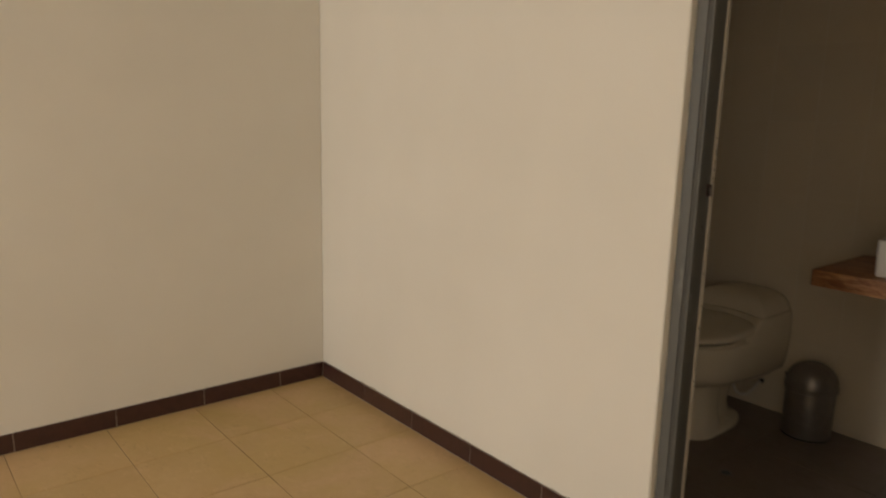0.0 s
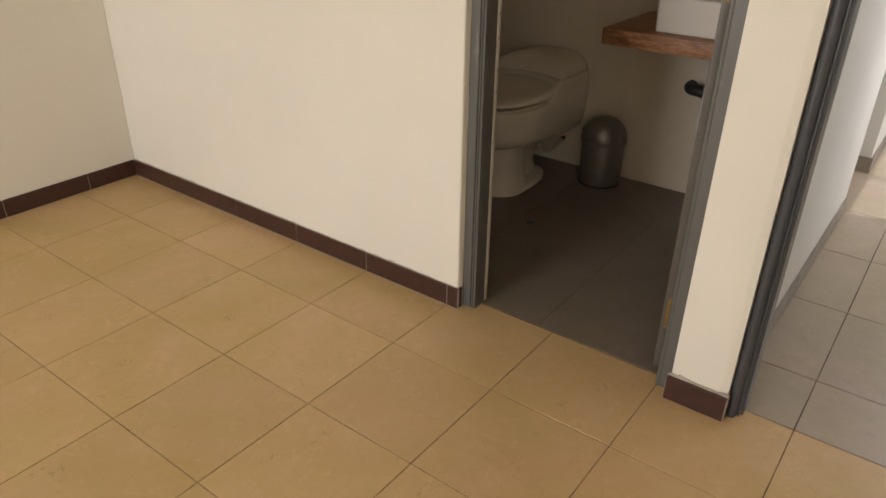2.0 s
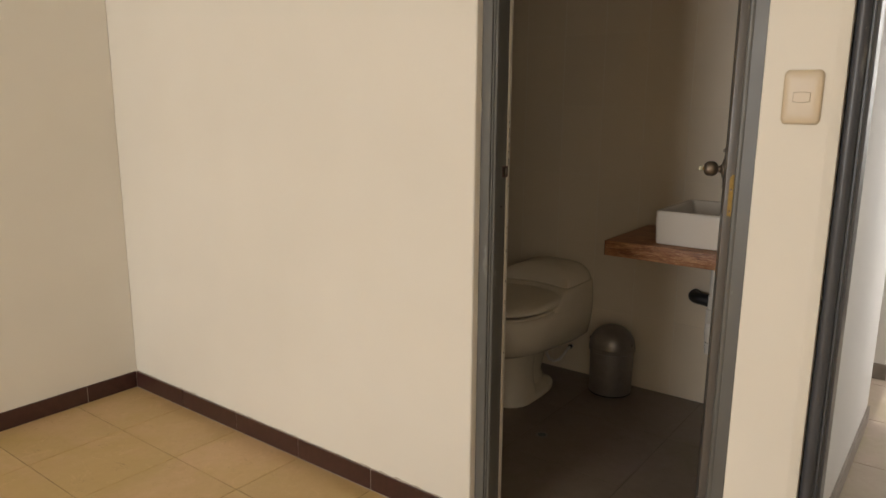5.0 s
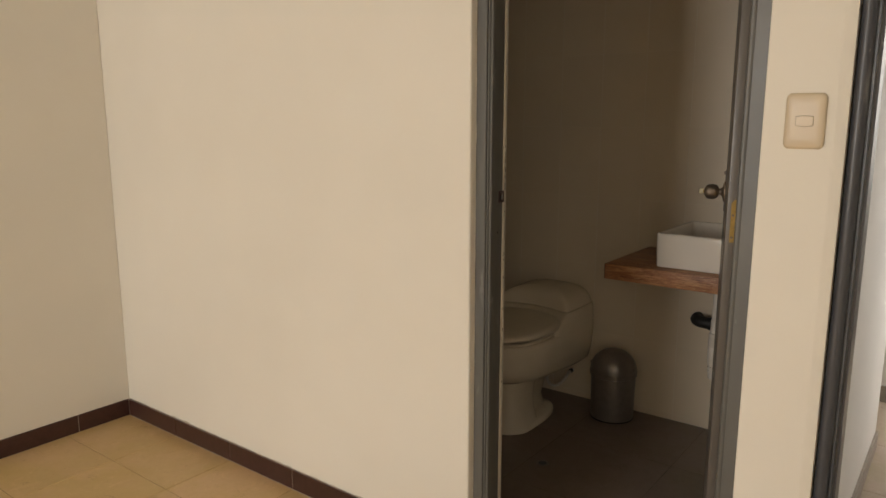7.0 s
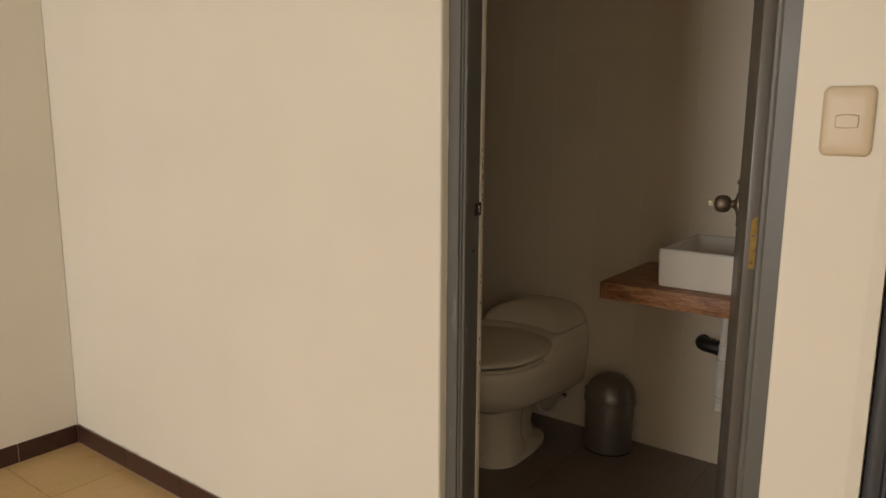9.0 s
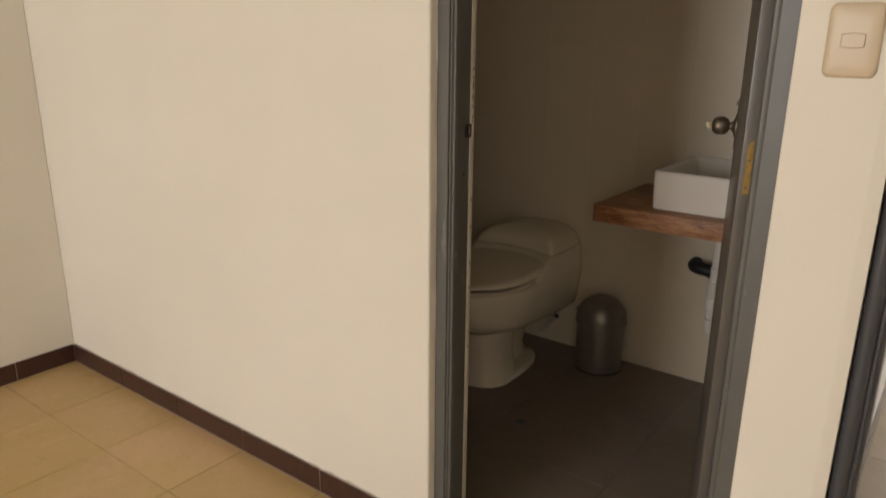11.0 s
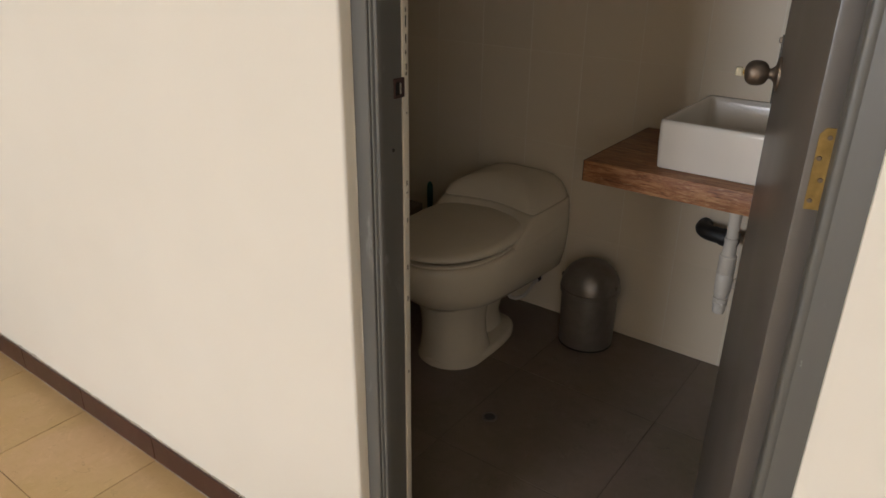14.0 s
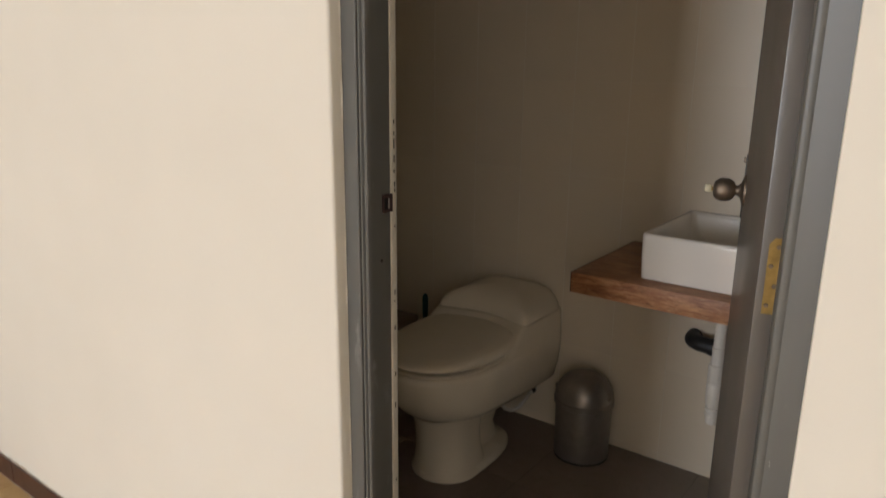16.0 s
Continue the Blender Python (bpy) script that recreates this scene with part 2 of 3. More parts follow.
def rings(loops, bm=None, cap=True):
    """A skin over closed loops of equal count, one after the other."""
    bm = bm or bmesh.new()
    vs = [[bm.verts.new(p) for p in loop] for loop in loops]
    n = len(vs[0])
    for a, b in zip(vs, vs[1:]):
        for i in range(n):
            bm.faces.new((a[i], a[(i + 1) % n], b[(i + 1) % n], b[i]))
    if cap:
        bm.faces.new(vs[0][::-1])
        bm.faces.new(vs[-1])
    bmesh.ops.recalc_face_normals(bm, faces=bm.faces[:])
    return bm


def turned(profile, n=32, axis="Z", at=(0, 0, 0)):
    """A turned body from (radius, height) pairs."""
    loops = [[(r * math.cos(2 * math.pi * i / n), r * math.sin(2 * math.pi * i / n), h) for i in range(n)] for r, h in profile]
    bm = rings(loops)
    if axis == "X":
        bmesh.ops.rotate(bm, matrix=Matrix.Rotation(radians(90), 3, "Y"), verts=bm.verts[:])
    if axis == "Y":
        bmesh.ops.rotate(bm, matrix=Matrix.Rotation(radians(-90), 3, "X"), verts=bm.verts[:])
    bmesh.ops.translate(bm, vec=at, verts=bm.verts[:])
    return bm


def tube(points, r, n=14):
    """A pipe of radius r along points."""
    pts = [Vector(p) for p in points]
    loops = []
    for i, p in enumerate(pts):
        d = (pts[min(i + 1, len(pts) - 1)] - pts[max(i - 1, 0)]).normalized()
        u = d.orthogonal().normalized() if i == 0 else (u - d * u.dot(d)).normalized()
        v = d.cross(u)
        loops.append([p + r * (math.cos(2 * math.pi * k / n) * u + math.sin(2 * math.pi * k / n) * v) for k in range(n)])
    return rings(loops)


def linked(name, bm, material, smooth=None):
    bmesh.ops.scale(bm, vec=(S, S, S), verts=bm.verts[:])
    me = bpy.data.meshes.new(name)
    bm.to_mesh(me)
    bm.free()
    me.materials.append(material)
    ob = new(name, me)
    if smooth:
        me.shade_smooth()
        me.set_sharp_from_angle(angle=radians(smooth))
    return ob


def part(name, bm, material, parent, label="", smooth=40):
    """One mesh under a thing or a part, in the thing's own axes."""
    ob = linked(name, bm, material, smooth)
    ob.parent = parent
    if label:
        ob["label"] = label
    return ob


def thing(name, at, turn, label, category, group=""):
    ob = new(name)
    ob.empty_display_size = 0.05
    ob.matrix_basis = pose(at[0] * S, at[1] * S, at[2] * S, 0, 0, turn)
    return tagged(ob, label, category, group)


def structure(name, bm, material, label, category, smooth=None):
    return tagged(linked(name, bm, material, smooth), label, category, kind="structure")


# ---- setting ----
H = 2.55      # ceiling
HEAD = 2.24   # head of the doors
# door wall of the room, its plaster rounded into the reveal of the bathroom door, with the bathroom door and the corridor door in it
EDGE = [(2.0360, 0.008), (2.0392, 0.0085), (2.0414, 0.0098), (2.0428, 0.0120), (2.0436, 0.0150), (2.0440, 0.0350)]
bm = prism([(-0.15, 0.122), (-0.15, 0.008)] + EDGE + [(2.0440, 0.122)], -0.05, H)
# the pier's corridor corner is worn to a slope that ends in a crack against the steel
prism([(2.845, 0.122), (2.845, 0.0145), (2.8468, 0.0098), (2.8515, 0.008), (2.9905, 0.008), (2.9945, 0.0088), (3.0145, 0.0165), (3.0145, 0.122)], -0.05, H, bm)
box(bm, 3.90, 4.6, 0.008, 0.124, -0.05, H, bevel=0.007)
box(bm, 2.035, 2.858, 0.010, 0.126, HEAD, H)
box(bm, 3.002, 3.91, 0.010, 0.126, HEAD, H)
structure("wall_north", bm, CREAM, "cream painted plaster wall with two door openings", "wall", 35)
structure("wall_west", boxed(-0.15, -0.008, -6.65, 0.006, -0.05, H), CREAM, "cream painted plaster wall beside the door wall", "wall")
bm = boxed(-0.15, 0.55, -6.65, -6.5, -0.05, H)
box(bm, 2.15, 4.6, -6.65, -6.5, -0.05, H)
box(bm, 0.55, 2.15, -6.65, -6.5, -0.05, 0.9)
box(bm, 0.55, 2.15, -6.65, -6.5, 2.3, H)
structure("wall_south", bm, CREAM, "cream painted plaster wall with a window", "wall")
# the opening in this unseen wall is added for the side fill
bm = boxed(4.45, 4.6, -6.5, -4.15, -0.05, H)
box(bm, 4.45, 4.6, -2.65, 0.008, -0.05, H)
box(bm, 4.45, 4.6, -4.15, -2.65, -0.05, 0.85)
box(bm, 4.45, 4.6, -4.15, -2.65, 2.15, H)
structure("wall_east", bm, CREAM, "cream painted plaster wall with an added opening for fill light", "wall")
structure("ceiling_room", boxed(-0.15, 4.6, -6.65, 0.128, H, H + 0.12), CEIL, "white painted flat ceiling of the room", "ceiling")
# bathroom walls
structure("wall_bathroom_back", boxed(0.6, 2.88, 1.5646, 1.72, -0.05, H), WALL_GROUT, "tiled back wall of the bathroom", "wall")
structure("wall_bathroom_west", boxed(0.6, 0.75, 0.128, 1.5644, -0.05, H), WALL_TILE, "beige tiled side wall of the bathroom", "wall")
structure("wall_bathroom_inner", boxed(0.75, 2.04, 0.1245, 0.134, -0.05, H), WALL_TILE, "beige tiled inner face of the door wall", "wall")
structure("ceiling_bathroom", boxed(0.6, 3.0, 0.128, 1.72, H - 0.02, H + 0.12), CEIL, "white painted bathroom ceiling", "ceiling")
# partition between bathroom and corridor, and the corridor beyond
structure("wall_partition", boxed(2.88, 3.0, 0.128, 1.82, -0.05, H, bevel=0.004), WHITE, "white painted partition along the corridor", "wall", 30)
structure("wall_alcove_back", boxed(1.9, 2.0, 1.72, 2.45, -0.05, H), WHITE, "white painted wall at the end of a side passage", "wall")
structure("wall_alcove_south", boxed(2.0, 2.88, 1.722, 1.82, -0.05, H), WHITE, "white painted wall of a side passage", "wall")
structure("wall_corridor_west", boxed(1.9, 3.005, 2.46, 4.6, -0.05, H, bevel=0.006), WHITE, "white painted corridor wall past a side passage", "wall", 30)
bm = boxed(4.12, 4.25, 0.128, 2.1, -0.05, H)
box(bm, 4.12, 4.25, 3.4, 4.6, -0.05, H)
box(bm, 4.12, 4.25, 2.1, 3.4, -0.05, 0.95)
box(bm, 4.12, 4.25, 2.1, 3.4, 2.2, H)
structure("wall_corridor_east", bm, WHITE, "white painted corridor wall with a window", "wall")
structure("wall_corridor_end", boxed(3.005, 4.12, 4.5, 4.6, -0.05, H), WHITE, "white painted end wall of the corridor", "wall")
structure("ceiling_corridor", boxed(1.9, 4.25, 0.128, 4.6, H + 0.004, H + 0.12), CEIL, "white painted corridor ceiling", "ceiling")

# ---- door frames ----
def jamb(x_wall, x_face, x_ridge, x_in, y_face, y_in, y_back, groove=0.008):
    """Plan outline of a pressed steel jamb: flat face, groove, rounded bead, inner side. Runs from the wall to the opening."""
    d = 1 if x_in > x_wall else -1
    return [(x_wall, y_face), (x_face - 0.002 * d, y_face), (x_face, y_face + 0.0015), (x_face + 0.0008 * d, y_face + groove), (x_face + 0.0030 * d, y_face + groove),
            (x_face + 0.0038 * d, y_face + 0.003), (x_ridge - 0.005 * d, y_face + 0.001), (x_ridge - 0.002 * d, y_face + 0.002), (x_ridge, y_face + 0.006), (x_in, y_in), (x_in, y_back), (x_wall, y_back)]


def moved(pts, x, y):
    return [(a - x, b - y) for a, b in pts]


door_frame = thing("door_frame", (2.45, 0.028, 0), 0, "grey enamelled pressed steel frame of the bathroom door", "door frame", "steel door frames")
FOLDED = [(2.0445, 0.0370), (2.0765, 0.0370), (2.0785, 0.0385), (2.0795, 0.0450), (2.0812, 0.0450), (2.0820, 0.0395), (2.0840, 0.0378), (2.0868, 0.0378), (2.0882, 0.0400), (2.0890, 0.0425), (2.0905, 0.0420),
          (2.0922, 0.0398), (2.0950, 0.0396), (2.0972, 0.0412), (2.0985, 0.0450), (2.0990, 0.0520), (2.0990, 0.0785), (2.0955, 0.0800), (2.0955, 0.1050), (2.0445, 0.1050)]
jamb_west = part("jamb", prism(moved(FOLDED, 2.45, 0.028), 0, HEAD - 0.002), FRAME, door_frame, smooth=25)
# the hole's shade is a black disc on the jamb
part("screw_hole", turned([(0.0035, -0.0007), (0.0035, 0.0007)], 12, "X", (-0.351, 0.0475, 1.111)), DARK, jamb_west, "small black disc for the shade in a screw hole", smooth=None)
BENT = [(2.844, 0.0370), (2.8090, 0.0370), (2.8072, 0.0356), (2.8050, 0.0346), (2.8020, 0.0342), (2.7990, 0.0346), (2.7965, 0.0370), (2.789, 0.062), (2.789, 0.1155), (2.844, 0.1155)]
part("jamb", prism(moved(BENT, 2.45, 0.028), 0, HEAD - 0.002), FRAME, door_frame, smooth=25)
part("head", boxed(-0.353, 0.338, 0.018, 0.082, HEAD - 0.05, HEAD - 0.002, bevel=0.004), FRAME, door_frame)
bm = boxed(-0.366, -0.3515, 0.078, 0.094, 0.002, HEAD - 0.002, bevel=0.002)
strip = part("edge_strip", bm, STRIP, door_frame, "cream edge strip with short slots")
rng = random.Random(4)
# slots are black blocks on the strip, coloured as the shade inside them
for z, long in [(0.62, 0.006), (0.79, 0.012), (0.86, 0.010), (0.960, 0.009), (1.019, 0.003), (1.034, 0.010), (1.170, 0.003), (1.238, 0.006), (1.2475, 0.0105), (1.274, 0.007), (1.2927, 0.0153), (1.3195, 0.0192), (1.3445, 0.0075), (1.3655, 0.0075)]:
    y = 0.086 + rng.uniform(-0.0008, 0.0008)
    part("slot", boxed(-0.3522, -0.3508, y - 0.0012, y + 0.0012, z, z + long), DARK, strip, smooth=None)
strike = part("strike_plate", boxed(-0.3545, -0.3495, 0.0535, 0.0800, 1.2015, 1.2360, bevel=0.001), RED_PLATE, door_frame, "dark red strike plate")
# black block for the shade in the strike opening
part("strike_hole", boxed(-0.351, -0.3490, 0.0555, 0.0655, 1.2075, 1.2300), DARK, strike, smooth=None)
part("strike_lip", boxed(-0.352, -0.3465, 0.0655, 0.0685, 1.2090, 1.2280, bevel=0.001), STEEL, strike)

ROUND = [(3.0160, 0.046)] + [(3.0315 - 0.015 * math.cos(radians(a)), 0.044 - 0.021 * math.sin(radians(a))) for a in range(10, 171, 16)] + [
    (3.0468, 0.047), (3.0485, 0.047), (3.0490, 0.043), (3.0520, 0.0425), (3.0535, 0.046), (3.054, 0.058), (3.0605, 0.060), (3.0605, 0.121), (3.0165, 0.121)]
corridor_frame = thing("door_frame", (3.46, 0.028, 0), 0, "dark grey enamelled steel frame of the corridor door", "door frame", "steel door frames")
part("jamb", prism(moved(ROUND, 3.46, 0.028), 0, HEAD - 0.002), FRAME_DARK, corridor_frame, smooth=25)
part("jamb", prism(moved(jamb(3.8985, 3.872, 3.862, 3.858, 0.026, 0.055, 0.124), 3.46, 0.028), 0, HEAD - 0.002), FRAME_DARK, corridor_frame, smooth=25)
part("head", boxed(-0.40, 0.396, 0.002, 0.092, HEAD - 0.05, HEAD - 0.002, bevel=0.004), FRAME_DARK, corridor_frame)


def plaster_lip():
    """The ragged edge where the plaster runs against the steel jamb."""
    r = random.Random(12)
    bm = bmesh.new()
    rows, drift = [], 0.0
    for i in range(240):
        z = 0.095 + i * 0.0089
        drift = 0.75 * drift + r.uniform(-0.0009, 0.0009)
        x = 2.0444 + drift + (0.0007 if r.random() < 0.12 else 0.0)
        rows.append([bm.verts.new(p) for p in ((2.0438, 0.0330, z), (x - 0.0002, 0.0350, z), (x, 0.0358, z), (x, 0.0366, z))])
    for p, q in zip(rows, rows[1:]):
        for k in range(3):
            bm.faces.new((p[k], p[k + 1], q[k + 1], q[k]))
    bmesh.ops.recalc_face_normals(bm, faces=bm.faces[:])
    return bm


structure("trim_plaster_edge", plaster_lip(), CREAM, "ragged cream plaster edge against a steel door jamb", "trim")

# ---- bathroom door leaf, swung into the bathroom ----
def hinge_plate(z):
    """A hinge leaf with a clipped upper corner."""
    bm = prism([(-0.0262, z), (0.0135, z), (0.0135, z + 0.107), (-0.0195, z + 0.107), (-0.0262, z + 0.098)], -0.0005, 0.0022)
    bmesh.ops.rotate(bm, matrix=Matrix.Rotation(radians(90), 3, "X"), verts=bm.verts[:])
    return bm


door = thing("door", (2.790, 0.1185, 0), 16.0, "grey enamelled steel door standing open into the bathroom", "door")
bm = boxed(-0.036, 0.0, 0.0, 0.695, 0.012, HEAD - 0.06, bevel=0.0025)
leaf = part("leaf", bm, LEAF, door)
for z in (0.165, 1.146, 1.95):
    plate = part("hinge", hinge_plate(z), BRASS, door, "worn brass hinge leaf")
    for i, (dx, dz) in enumerate(((-0.006, 0.012), (0.001, 0.040), (-0.006, 0.068), (0.001, 0.095))):
        part("screw", turned([(0.0001, 0.0034), (0.0026, 0.0034), (0.0034, 0.0022)], 10, "Y", (0, 0, 0)), BRONZE, plate)
        s = plate.children[-1]
        s.rotation_euler = (0, 0, math.pi)
        s.location = ((-0.0150 + dx) * S, 0.0 * S, (z + dz) * S)
    part("knuckle", turned([(0.0055, z - 0.001), (0.0062, z + 0.001), (0.0062, z + 0.106), (0.0055, z + 0.108)], 12, "Z", (0.0150, 0.001, 0)), BRASS, plate)
ball = [(0.0255 * math.cos(radians(a)) ** 0.74, 0.0425 + 0.0235 * math.copysign(abs(math.sin(radians(a))) ** 0.86, a)) for a in range(84, -67, -10)]
knob = part("knob", turned([(0.0001, 0.0662)] + ball + [(0.0112, 0.0205), (0.0105, 0.018), (0.0115, 0.014), (0.0165, 0.0095), (0.0175, 0.0085), (0.0285, 0.006), (0.0335, 0.0045), (0.035, 0.0)], 36), BRONZE, door, "antique bronze ball knob")
knob.matrix_basis = pose(-0.036 * S, 0.637 * S, 1.212 * S, 0, -90, 0)
bm = boxed(-0.0045, 0.0045, -0.0015, 0.0015, 0.065, 0.075)
part("key", bm, BRASS, knob)
bm = boxed(-0.0085, 0.0100, -0.0055, 0.0045, 0.0685, 0.083, bevel=0.003)
part("key_bow", bm, plain("pale_key_cover", (0.62, 0.56, 0.38), 0.5), knob, "pale plastic key cover")
plate = part("lock_plate", boxed(-0.0380, -0.005, 0.6945, 0.7075, 1.14, 1.282, bevel=0.0008), plain("blackened_bronze", (0.06, 0.05, 0.042), 0.5, 0.6), door, "bronze lock plate on the door edge")
part("latch_bolt", boxed(-0.026, -0.010, 0.703, 0.715, 1.202, 1.226, bevel=0.002), STEEL, plate)
part("lock_bolt", boxed(-0.043, -0.022, 0.704, 0.7135, 1.264, 1.276, bevel=0.002), BRONZE, plate)

# ---- light switch on the pier ----
switch = thing("light_switch", (2.934, 0.008, 1.4465), 0, "ivory plastic light switch plate on the cream wall", "light switch")


def plate_loop(hw, hh, y, bow, n=9):
    """A rounded plate outline whose top and bottom edges bow outwards."""
    out = []
    r = 0.009
    for cx, cz, a0 in ((hw - r, hh - r, 0), (-hw + r, hh - r, 90), (-hw + r, -hh + r, 180), (hw - r, -hh + r, 270)):
        for i in range(n):
            a = radians(a0 + 90 * i / (n - 1))
            x, z = cx + r * math.cos(a), cz + r * math.sin(a)
            out.append((x, y, z + math.copysign(bow * (1 - (x / hw) ** 2), z)))
    return out


bm = rings([plate_loop(0.0405, 0.0558, 0.0, 0.0095), plate_loop(0.0412, 0.0565, -0.003, 0.0095), plate_loop(0.0402, 0.0555, -0.0065, 0.0095), plate_loop(0.0375, 0.0528, -0.0088, 0.0093),
            plate_loop(0.0345, 0.0498, -0.0098, 0.0090), plate_loop(0.0240, 0.0340, -0.0104, 0.0060)])
part("plate", bm, IVORY, switch, smooth=60)
def rocker_loop(hw, hh, y, n=12):
    """A rocker outline with straight sides and a bowed top and bottom."""
    xs = [hw * (1 - 2 * i / (n - 1)) for i in range(n)]
    return [(x, y, hh + 0.0022 * (1 - (x / hw) ** 2)) for x in xs] + [(-x, y, -hh - 0.0022 * (1 - (x / hw) ** 2)) for x in xs]


# shade of the rocker gap, put in as a slightly raised brown rim
part("gap", rings([rocker_loop(0.0181, 0.0100, -0.0095), rocker_loop(0.0181, 0.0100, -0.01075)]), plain("switch_gap_shade", (0.13, 0.09, 0.055), 0.7), switch, "brown rim for the shade in the gap round the rocker", smooth=None)
part("rocker", rings([rocker_loop(0.0176, 0.0095, -0.009), rocker_loop(0.0176, 0.0095, -0.0117), rocker_loop(0.0166, 0.0085, -0.0125)]), IVORY, switch, smooth=30)

# ---- wooden counter with the basin ----
counter = thing("vanity_counter", (2.45, 1.59, 0.78), 0, "stained wooden slab counter fixed to the bathroom wall", "counter")
bm = boxed(-0.434, 0.425, -0.536, -0.0265, 0.0, 0.066, bevel=0.003)
part("slab", bm, WOOD, counter)
part("edge_band", boxed(-0.437, -0.4335, -0.534, -0.028, 0.001, 0.065, bevel=0.001), plain("dark_end_grain", (0.10, 0.05, 0.026), 0.5, spread=0.3, scale=90), counter, "end-grain wooden edge band")
for x in (-0.15, 0.30):
    part("bracket", boxed(x - 0.012, x + 0.012, -0.28, -0.0265, -0.022, -0.0005, bevel=0.002), FRAME_DARK, counter)


def round_rect(x0, x1, y0, y1, z, r, n=6):
    out = []
    for cx, cy, a0 in ((x1 - r, y1 - r, 0), (x0 + r, y1 - r, 90), (x0 + r, y0 + r, 180), (x1 - r, y0 + r, 270)):
        for i in range(n):
            a = radians(a0 + 90 * i / (n - 1))
            out.append((cx + r * math.cos(a), cy + r * math.sin(a), z))
    return out


basin = thing("basin", (2.43, 1.336, 0.8465), 0, "white rectangular porcelain vessel basin on the wooden counter", "wash basin")
o = (-0.222, 0.222, -0.222, 0.222)
g = lambda k: (o[0] + k, o[1] - k, o[2] + k, o[3] - k)
loops = [round_rect(*g(0.008), 0.0, 0.016), round_rect(*g(0.004), 0.003, 0.017), round_rect(*g(0.001), 0.07, 0.018), round_rect(*g(0.0), 0.130, 0.018), round_rect(*g(0.001), 0.138, 0.018),
         round_rect(*g(0.005), 0.1415, 0.017), round_rect(*g(0.011), 0.1415, 0.015), round_rect(*g(0.015), 0.138, 0.014), round_rect(*g(0.017), 0.125, 0.018), round_rect(*g(0.026), 0.060, 0.03),
         round_rect(*g(0.038), 0.036, 0.045), round_rect(*g(0.07), 0.027, 0.06), round_rect(*g(0.19), 0.022, 0.02)]
part("bowl", rings(loops), PORCELAIN, basin, smooth=50)
part("drain", turned([(0.026, 0.020), (0.027, 0.0245), (0.022, 0.026), (0.016, 0.0235), (0.0001, 0.0235)], 24), STEEL, basin)

# ---- waste pipes below the counter ----
trap = thing("drain_trap", (2.412, 1.335, 0.34), 0, "white plastic basin waste pipe below the counter", "drain pipe")
part("tailpiece", turned([(0.0185, 0.255), (0.0185, 0.439)], 20), PVC, trap)
part("coupling", turned([(0.0215, 0.205), (0.0220, 0.212), (0.0205, 0.226), (0.0196, 0.246), (0.0212, 0.250), (0.0212, 0.261), (0.0192, 0.262)], 20), PVC, trap)
part("bottle", turned([(0.0200, 0.052), (0.0232, 0.058), (0.0258, 0.078), (0.0268, 0.108), (0.0268, 0.136), (0.0256, 0.1375), (0.0256, 0.140), (0.0268, 0.1415), (0.0262, 0.186), (0.0270, 0.189), (0.0270, 0.200), (0.0215, 0.205)], 24), PVC, trap)
part("cap_ring", turned([(0.0200, 0.022), (0.0232, 0.025), (0.0232, 0.034), (0.0212, 0.036), (0.0212, 0.040), (0.0236, 0.042), (0.0236, 0.050), (0.0200, 0.052)], 24), PVC, trap)
part("cap", turned([(0.0130, -0.006), (0.0185, -0.003), (0.0200, 0.004), (0.0200, 0.022)], 20), PVC, trap)
arc = [(0.0, 0.0, 0.10), (0.03, 0.02, 0.10), (0.06, 0.05, 0.115), (0.075, 0.10, 0.14), (0.08, 0.17, 0.16), (0.08, 0.229, 0.165)]
part("outlet_arm", tube(arc, 0.0165), PVC, trap)
stub = thing("drain_elbow", (2.267, 1.566, 0.536), 0, "black rubber pipe elbow coming out of the bathroom wall", "drain pipe")
pts = [(0.0, 0.0, 0.0), (0.0, -0.02, 0.0)] + [(0.05 - 0.05 * math.cos(radians(a)), -0.02 - 0.05 * math.sin(radians(a)), 0.0) for a in range(15, 91, 15)] + [(0.10, -0.07, -0.004), (0.13, -0.07, -0.006)]
part("elbow", tube(pts, 0.0275, 20), RUBBER, stub)
part("collar", tube([(0.075, -0.07, -0.002), (0.10, -0.07, -0.004)], 0.0305, 20), RUBBER, stub)

# ---- toilet ----
toilet = thing("toilet", (1.55, 1.573, 0), 0, "bone-coloured one-piece toilet with its lid closed", "toilet")


def bowl_loop(w, yf, yb, z, yc, n=44, p=2.0, q=3.4, lean=0.0, hug=0.0):
    """Plan outline: round to the front (yf), squarer to the back (yb), half width w, widest at yc."""
    out = []
    for i in range(n):
        a = 2 * math.pi * i / n
        c, s = math.cos(a), math.sin(a)
        e = p if s < 0 else q
        x = w * math.copysign(abs(c) ** (2 / e), c)
        y = yc + (yc - yf if s < 0 else yb - yc) * math.copysign(abs(s) ** (2 / e), s)
        if s < 0:
            y -= hug * (x / w) ** 2 * min(1.0, 3 * abs(s))
        out.append((x, y - 1.573, z + lean * (y - yc)))
    return out


B = [(0.114, 0.895, 1.38, 0.244, 1.05, -0.05), (0.174, 0.846, 1.545, 0.264, 1.06, -0.09), (0.202, 0.810, 1.560, 0.298, 1.07, -0.10), (0.206, 0.790, 1.560, 0.345, 1.07, -0.07), (0.212, 0.780, 1.5615, 0.395, 1.08, -0.03),
     (0.213, 0.778, 1.5615, 0.432, 1.08, 0), (0.209, 0.781, 1.5615, 0.449, 1.08, 0), (0.200, 0.792, 1.5615, 0.458, 1.08, 0)]
